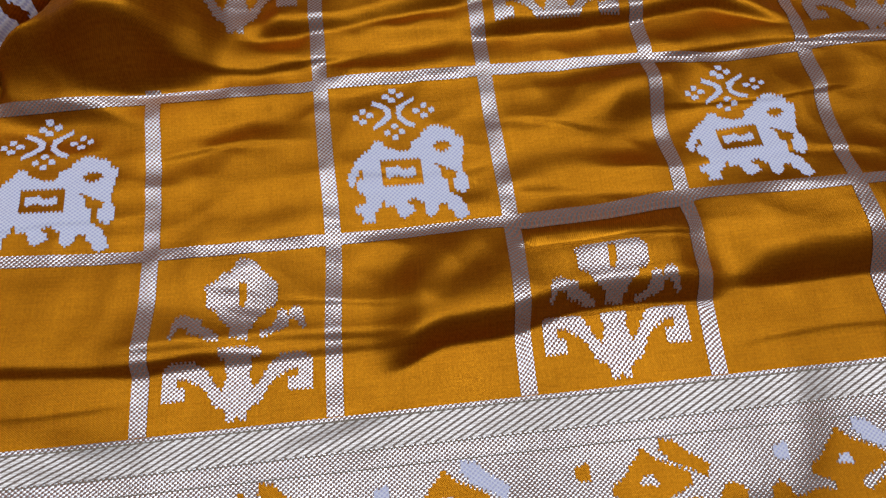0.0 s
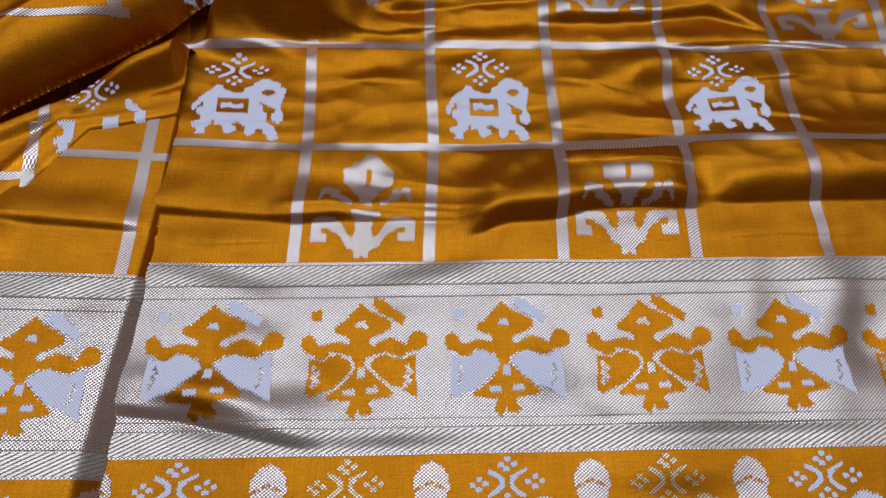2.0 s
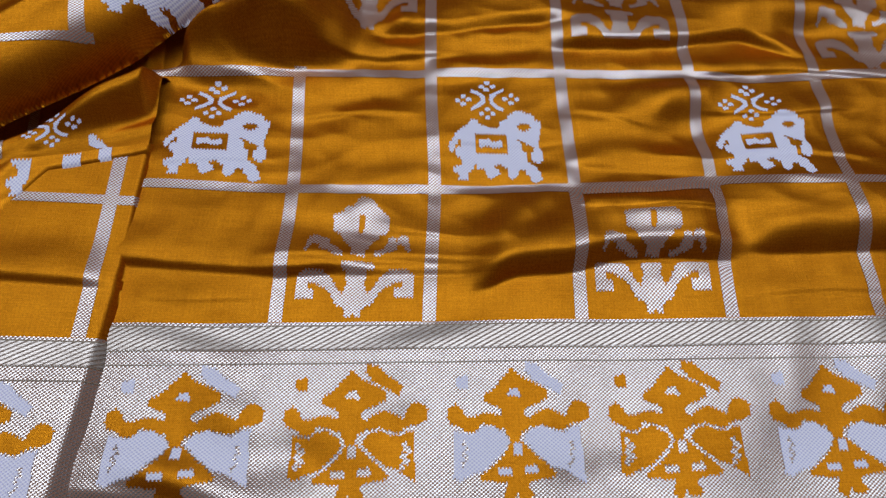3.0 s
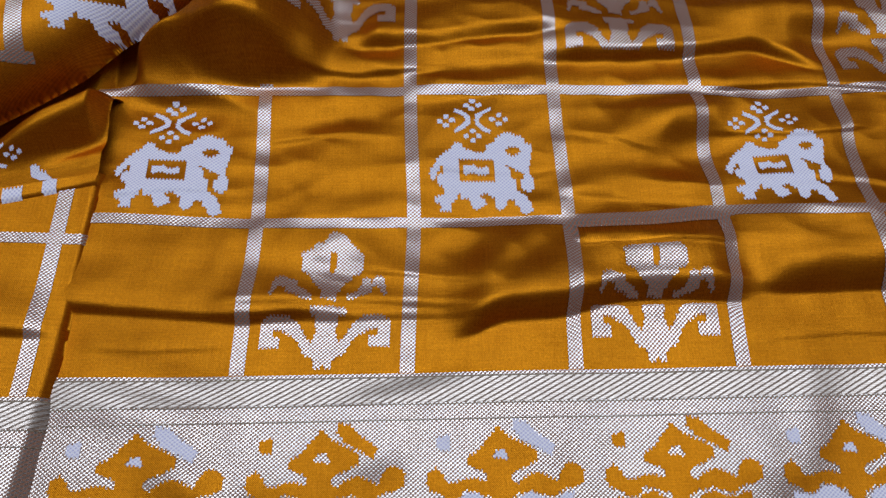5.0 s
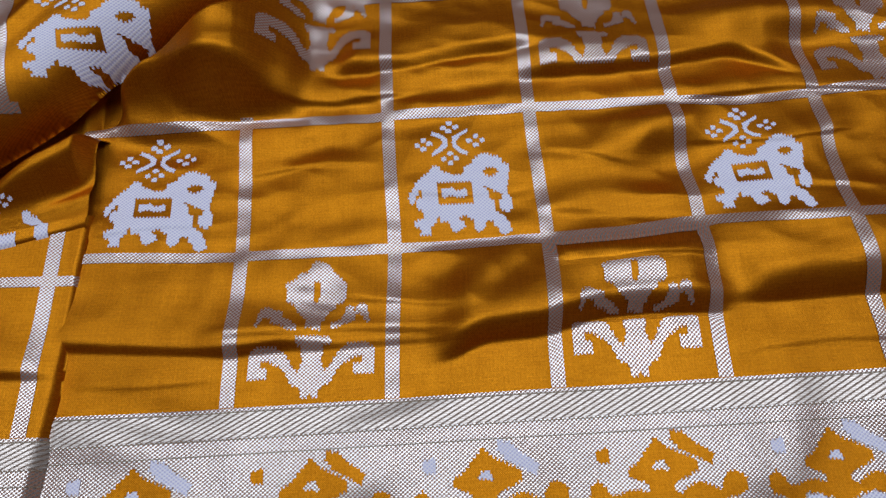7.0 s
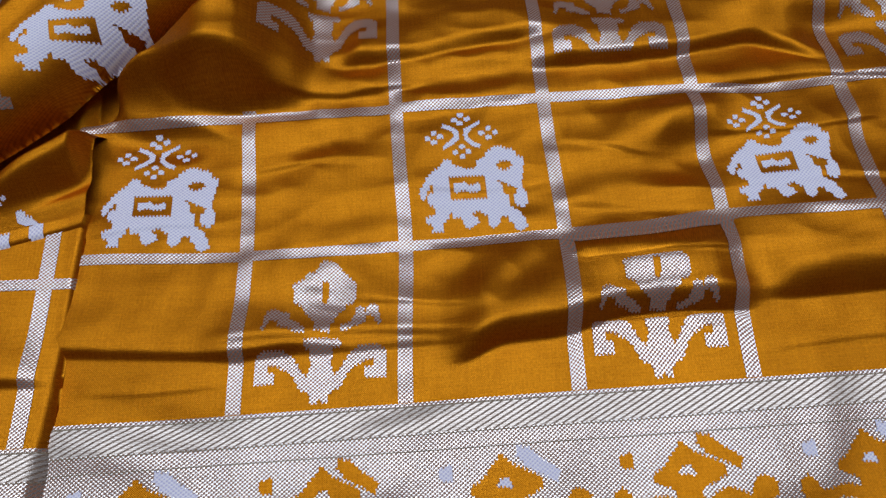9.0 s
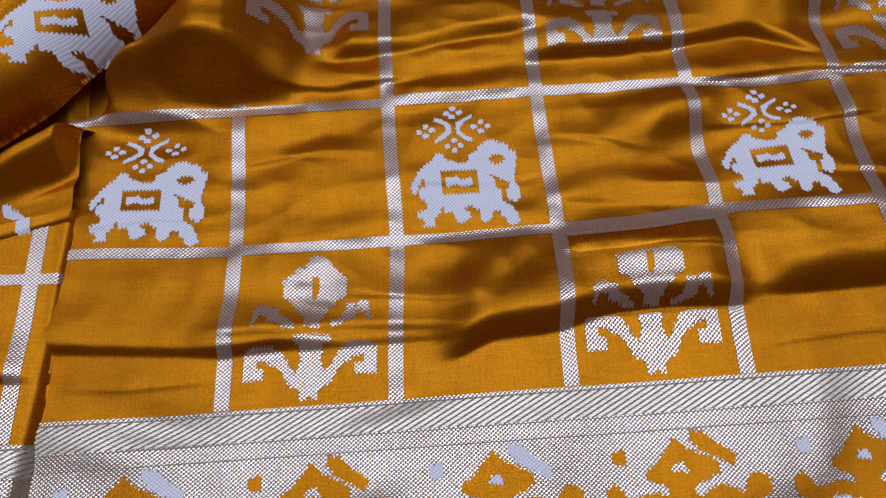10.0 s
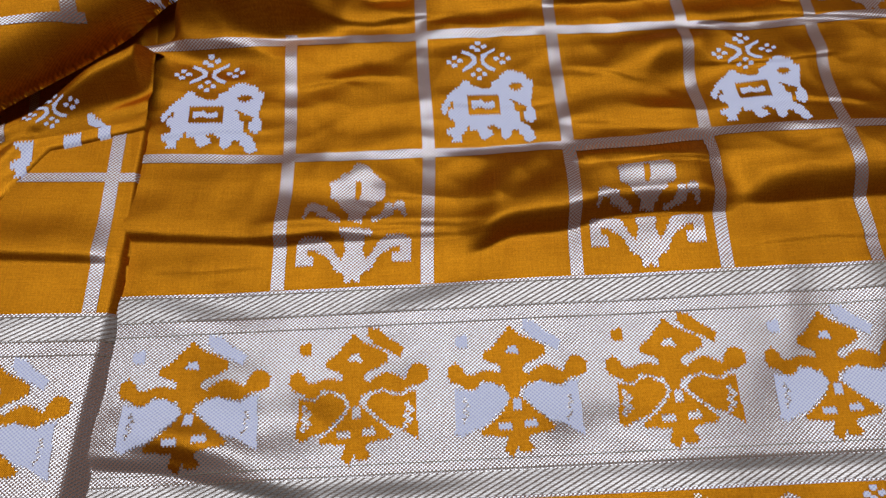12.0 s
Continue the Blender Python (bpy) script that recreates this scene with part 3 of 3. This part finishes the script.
def mark(poly, w):
    """A small zigzag of knots down a line."""
    (x0, y0), (x1, y1), (x2, y2) = poly
    out = []
    for k in range(5):
        t = k / 4
        x, y = x0 + (x2 - x0) * t + (w * 0.6 if k % 2 else -w * 0.6), y0 + (y2 - y0) * t
        out.append([(x - w, y), (x, y - w * 1.3), (x + w, y), (x, y + w * 1.3)])
    return out


def shrink(poly, k):
    c = np.mean(np.array(poly), 0)
    return [tuple(c + (np.array(p) - c) * k) for p in poly]


def elephant(panel, origin, mat, parent, star=True, label="lilac-white woven elephant"):
    woven("elephant_motif", panel, origin, [ELE_REAR, ELE_FRONT], [ELE_EYE, ELE_CLOTH], mat, parent, label=label)
    woven("saddle_motif", panel, origin, [ELE_BAR], [], mat, parent, tooth=0.25)
    if star:
        woven("star_motif", panel, origin, dots(STAR_DOTS) + [STAR_L, STAR_R], [], mat, parent, cell=0.65, tooth=0.12, label="woven star of dots and brackets")


def lotus(panel, origin, parent, cut=()):
    head = [[(37.5 + 0.95 * (x - 40.4), y) for x, y in p] for p in (LOTUS_HEAD, LOTUS_WING_L, LOTUS_WING_R, LOTUS_BAR, LOTUS_HOLE)]
    woven("lotus_motif", panel, origin, head[:4] + [LOTUS_STEM, LOTUS_HORN_L, LOTUS_HORN_R], head[4:] + list(cut), ZARI, parent, label="silver woven lotus")


def bird(panel, origin, parent, winged):
    holes = [BIRD_EYE, BIRD_NECK, BIRD_BAR_L, BIRD_BAR_R]
    woven("bird_motif", panel, origin, [BIRD_HEAD, BIRD_ARM_L, BIRD_ARM_R, BIRD_TAIL], holes, SILK, parent, off=0.65, label="orange woven bird")
    for poly, m in ((BIRD_WING_L, BIRD_MARK_L), (BIRD_WING_R, BIRD_MARK_R)):
        woven("wing_motif", panel, origin, [poly if winged else shrink(poly, 0.9)], mark(m, 1.1 if winged else 1.7), LILAC if winged else SILK, parent, off=0.65, cell=0.7 if winged else 0.8)
    for poly in (BIRD_PLUME, BIRD_SPOT):
        woven("plume_motif", panel, origin, [poly], [], LILAC if winged else SILK, parent, off=0.65)
    if winged:
        for poly in holes:
            woven("breast_motif", panel, origin, [poly], [], LILAC, parent, off=0.6)


PILLAR = [(-9, -50), (-9.2, -28), (-6.8, -21.5), (-9, -16), (-8, -10), (-4.5, -5.5), (0, -3.5), (4.5, -5.5), (8, -10), (9, -16), (6.8, -21.5), (9.2, -28), (9, -50)]
PILLAR_CUTS = [[(-7.5, v - 3.4), (0, v), (7.5, v - 3.4), (7.5, v - 4.6), (0, v - 1.2), (-7.5, v - 4.6)] for v in (-13, -24, -35)]

STRIPE_U, STRIPE_V = 6.6, 5.0
BAND_LOW = -104.0


def ribs(panel, u0, u1, v0, v1, parent, name):
    """Slanting ribs of metal thread in a narrow edge of the border."""
    strip("rib_ground", panel, u0, u1, v0, v1, RIB_GROUND, parent, 0.48, 1.2, "grey-brown ground between silver ribs")
    lean = Panel(lambda S, V: panel.plan(S + 1.85 * V, V), panel.height, panel.inside, panel.limits)
    pitch = 4.1
    n0, n1 = math.floor((u0 - 1.85 * v1) / pitch), math.ceil((u1 - 1.85 * v0) / pitch)
    us = np.arange(n0 * 5, n1 * 5 + 1) * pitch / 5
    vs = np.linspace(v0, v1, 14)
    part(name, grid_mesh(name, lean, us, vs, lambda S, V: (S / pitch) % 1.0 < 0.6, ZARI_RIB, 0.68), parent, "slanting ribs of silver thread")


def border(panel, u0, u1, parent, birds):
    strip("border_ground", panel, u0, u1, BAND_LOW, 0, ZARI_BAND, parent, 0.35, 1.2, "silver metallic border ground")
    strip("selvage_line", panel, u0, u1, -2.2, -1.5, LINE, parent, 0.55, 0.7)
    ribs(panel, u0, u1, -13.2, -2.2, parent, "ribbed_edge")
    ribs(panel, u0, u1, BAND_LOW + 1.4, BAND_LOW + 12.5, parent, "ribbed_edge")
    for v in (-13.8, -20.5, BAND_LOW + 13.5, BAND_LOW + 18.0):
        strip("border_line", panel, u0, u1, v - 0.21, v + 0.21, LINE, parent, 0.72, 0.56)
    for u, winged in birds:
        bird(panel, (u, 0.0), parent, winged)


saree = new("saree")
tagged(saree, "orange silk saree with silver checks, rumpled on the floor", "saree")


def main_plan(U, V):
    """Small pulls and gathers of the weave over the floor."""
    X = 39.5 + U * (1.003 - 0.00024 * V) + 2.6 * np.exp(-((V - 72) / 45) ** 2) - blob(U, V, 150, 72, 40, 40, 5)
    X = X - 5.5 * smooth(-150, -215, U)
    Y = 31 + V + 4.5 * smooth(-150, -220, U) * np.exp(-((V - 85) / 60) ** 2) - 4.0 * smooth(104, 132, V) * np.exp(-((U - 112) / 45) ** 2) + 4.0 * np.exp(-((U - 75) / 30) ** 2 - ((V - 75) / 22) ** 2)
    # two pleats swallow a part of the check in the middle
    pleat = np.interp(V, [0, 24, 34, 47, 58, 67, 71], [0, 5.0, -1.5, -2.0, -2.5, -9.0, 0])
    Y = Y + pleat * smooth(-6, 8, U) * (1 - smooth(68, 84, U))
    return X, Y


MAIN = Panel(main_plan, main_height, lambda X, Y: X - np.interp(Y, LEFT_EDGE_Y, LEFT_EDGE_X) + 14, (-230, -150, 300, 330))
FOLDED_UNDER = {(0, 2): [[(0, 0), (75, 0), (75, 11.5), (0, 11.5)]], (0, 0): [[(0, 58.5), (75, 58.5), (75, 70), (0, 70)], [(0, 26), (75, 26), (75, 34), (0, 34)]]}
main_cloth = strip("cloth_panel", MAIN, -275, 262, -180, 300, SILK, saree, 0.0, 1.0, "orange silk ground, creased")
for i in range(-2, 4):
    strip("upright_stripe", MAIN, 75 * i - STRIPE_U / 2, 75 * i + STRIPE_U / 2, 0.3, 148 if i == -2 else 290, ZARI, main_cloth, 0.32, 0.9, "narrow silver stripe")
for j in (1, 2, 3, 4):
    strip("cross_stripe", MAIN, -260, 262, 72 * j - STRIPE_V / 2, 72 * j + STRIPE_V / 2, ZARI, main_cloth, 0.42, 0.9, "narrow silver stripe")
border(MAIN, -262, 262, main_cloth, [(75 * i, i % 2 != 0) for i in range(-3, 3)])
for i in (-3, -1, 1):
    elephant(MAIN, (75.0 * i, 72.0), LILAC, main_cloth)
    elephant(MAIN, (75.0 * i, 216.0), LILAC, main_cloth)
for i in (-2, 0, 2):
    for j in ((2,) if i == 2 else (0, 2)):
        lotus(MAIN, (75.0 * i, 72.0 * j + (26 if (i, j) == (-2, 2) else 10 if (i, j) == (0, 2) else 0)), main_cloth, FOLDED_UNDER.get((i, j), []))
for i in range(-3, 4):
    woven("pillar_motif", MAIN, (78.0 * i + 5 , BAND_LOW), [PILLAR], PILLAR_CUTS, ZARI, main_cloth, label="silver woven pillar with a rounded top")
for i in range(-3, 3):
    elephant(MAIN, (78.0 * i + 10, BAND_LOW - 69), LILAC if i % 2 else DULL_GOLD, main_cloth, label="lilac-white woven elephant" if i % 2 else "pale gold woven elephant")

LEFT = Panel(lambda U, V: (-201 + U + 0.055 * V, 22.5 + V * 1.015), left_height, left_inside, (-360, -150, -150, 330))
left_cloth = strip("cloth_panel", LEFT, -150, 40, -160, 170, SILK, saree, 0.0, 1.0, "orange silk layer with a rolled edge")
for i in (-1, 0):
    strip("upright_stripe", LEFT, 75 * i - STRIPE_U / 2, 75 * i + STRIPE_U / 2, 0.3, 160, ZARI, left_cloth, 0.32, 0.9, "narrow silver stripe")
strip("cross_stripe", LEFT, -150, 40, 72 - STRIPE_V / 2, 72 + STRIPE_V / 2, ZARI, left_cloth, 0.42, 0.9, "narrow silver stripe")
border(LEFT, -150, 40, left_cloth, [(-75.0, True), (-150.0, False)])
woven("pillar_motif", LEFT, (8.0, BAND_LOW), [PILLAR], PILLAR_CUTS, ZARI, left_cloth)
elephant(LEFT, (-68.0, BAND_LOW - 69), LILAC, left_cloth)



def tuck_plan(U, V):
    """The layer is gathered: the body of its motif lies inside the pleat."""
    return -257 + 0.95 * U - 0.16 * (U - 25) * smooth(22, 43, V), np.interp(V, [-90, 0, 3, 5, 22, 40, 43, 66, 150, 260], [8, 80, 83, 91, 112, 114, 117, 131, 196, 280]) + 0.22 * U


TUCKED = Panel(tuck_plan, tuck_height, tuck_inside, (-370, 0, -150, 240))
tucked_cloth = strip("cloth_panel", TUCKED, -110, 110, -90, 200, SILK, saree, 0.0, 1.0, "orange silk layer tucked in a slanting fold")
for i in (-1, 0):
    strip("upright_stripe", TUCKED, 75 * i - STRIPE_U / 2, 75 * i + STRIPE_U / 2, -80, 160, ZARI, tucked_cloth, 0.32, 0.9, "narrow silver stripe")
strip("cross_stripe", TUCKED, -110, 0, -STRIPE_V / 2, STRIPE_V / 2, ZARI, tucked_cloth, 0.42, 0.9, "narrow silver stripe")
woven("elephant_motif", TUCKED, (0.0, 0.0), [ELE_REAR, ELE_FRONT], [[(0, 21), (53, 21), (53, 50), (0, 50)], [(21, 2), (36, 2), (36, 30), (21, 30)], [(45, 0), (70, 0), (70, 13.5), (53, 13.5), (53, 30), (45, 30)]], LILAC, tucked_cloth, label="lilac-white woven elephant, mostly inside a pleat")
woven("star_motif", TUCKED, (0.0, 0.0), dots(STAR_DOTS) + [STAR_L, STAR_R], [], LILAC, tucked_cloth, cell=0.65, tooth=0.12)

HEAPED = Panel(lambda U, V: (-215 + 1.1 * U, 183 + 0.2 * U + 0.78 * V), heap_height, heap_inside, (-400, 90, -60, 360))
heaped_cloth = strip("cloth_panel", HEAPED, -150, 150, -110, 180, SILK, saree, 0.0, 1.0, "orange silk heaped in a thick gathered fold")
for i in (-1, 0):
    strip("upright_stripe", HEAPED, 75 * i - STRIPE_U / 2, 75 * i + STRIPE_U / 2, -12, 180, ZARI, heaped_cloth, 0.32, 0.9, "narrow silver stripe")
for j in (0, 1):
    strip("cross_stripe", HEAPED, -150, 6, 72 * j - 9 - STRIPE_V / 2, 72 * j - 9 + STRIPE_V / 2, ZARI, heaped_cloth, 0.42, 0.9, "narrow silver stripe")
elephant(HEAPED, (0.0, 0.0), LILAC, heaped_cloth)
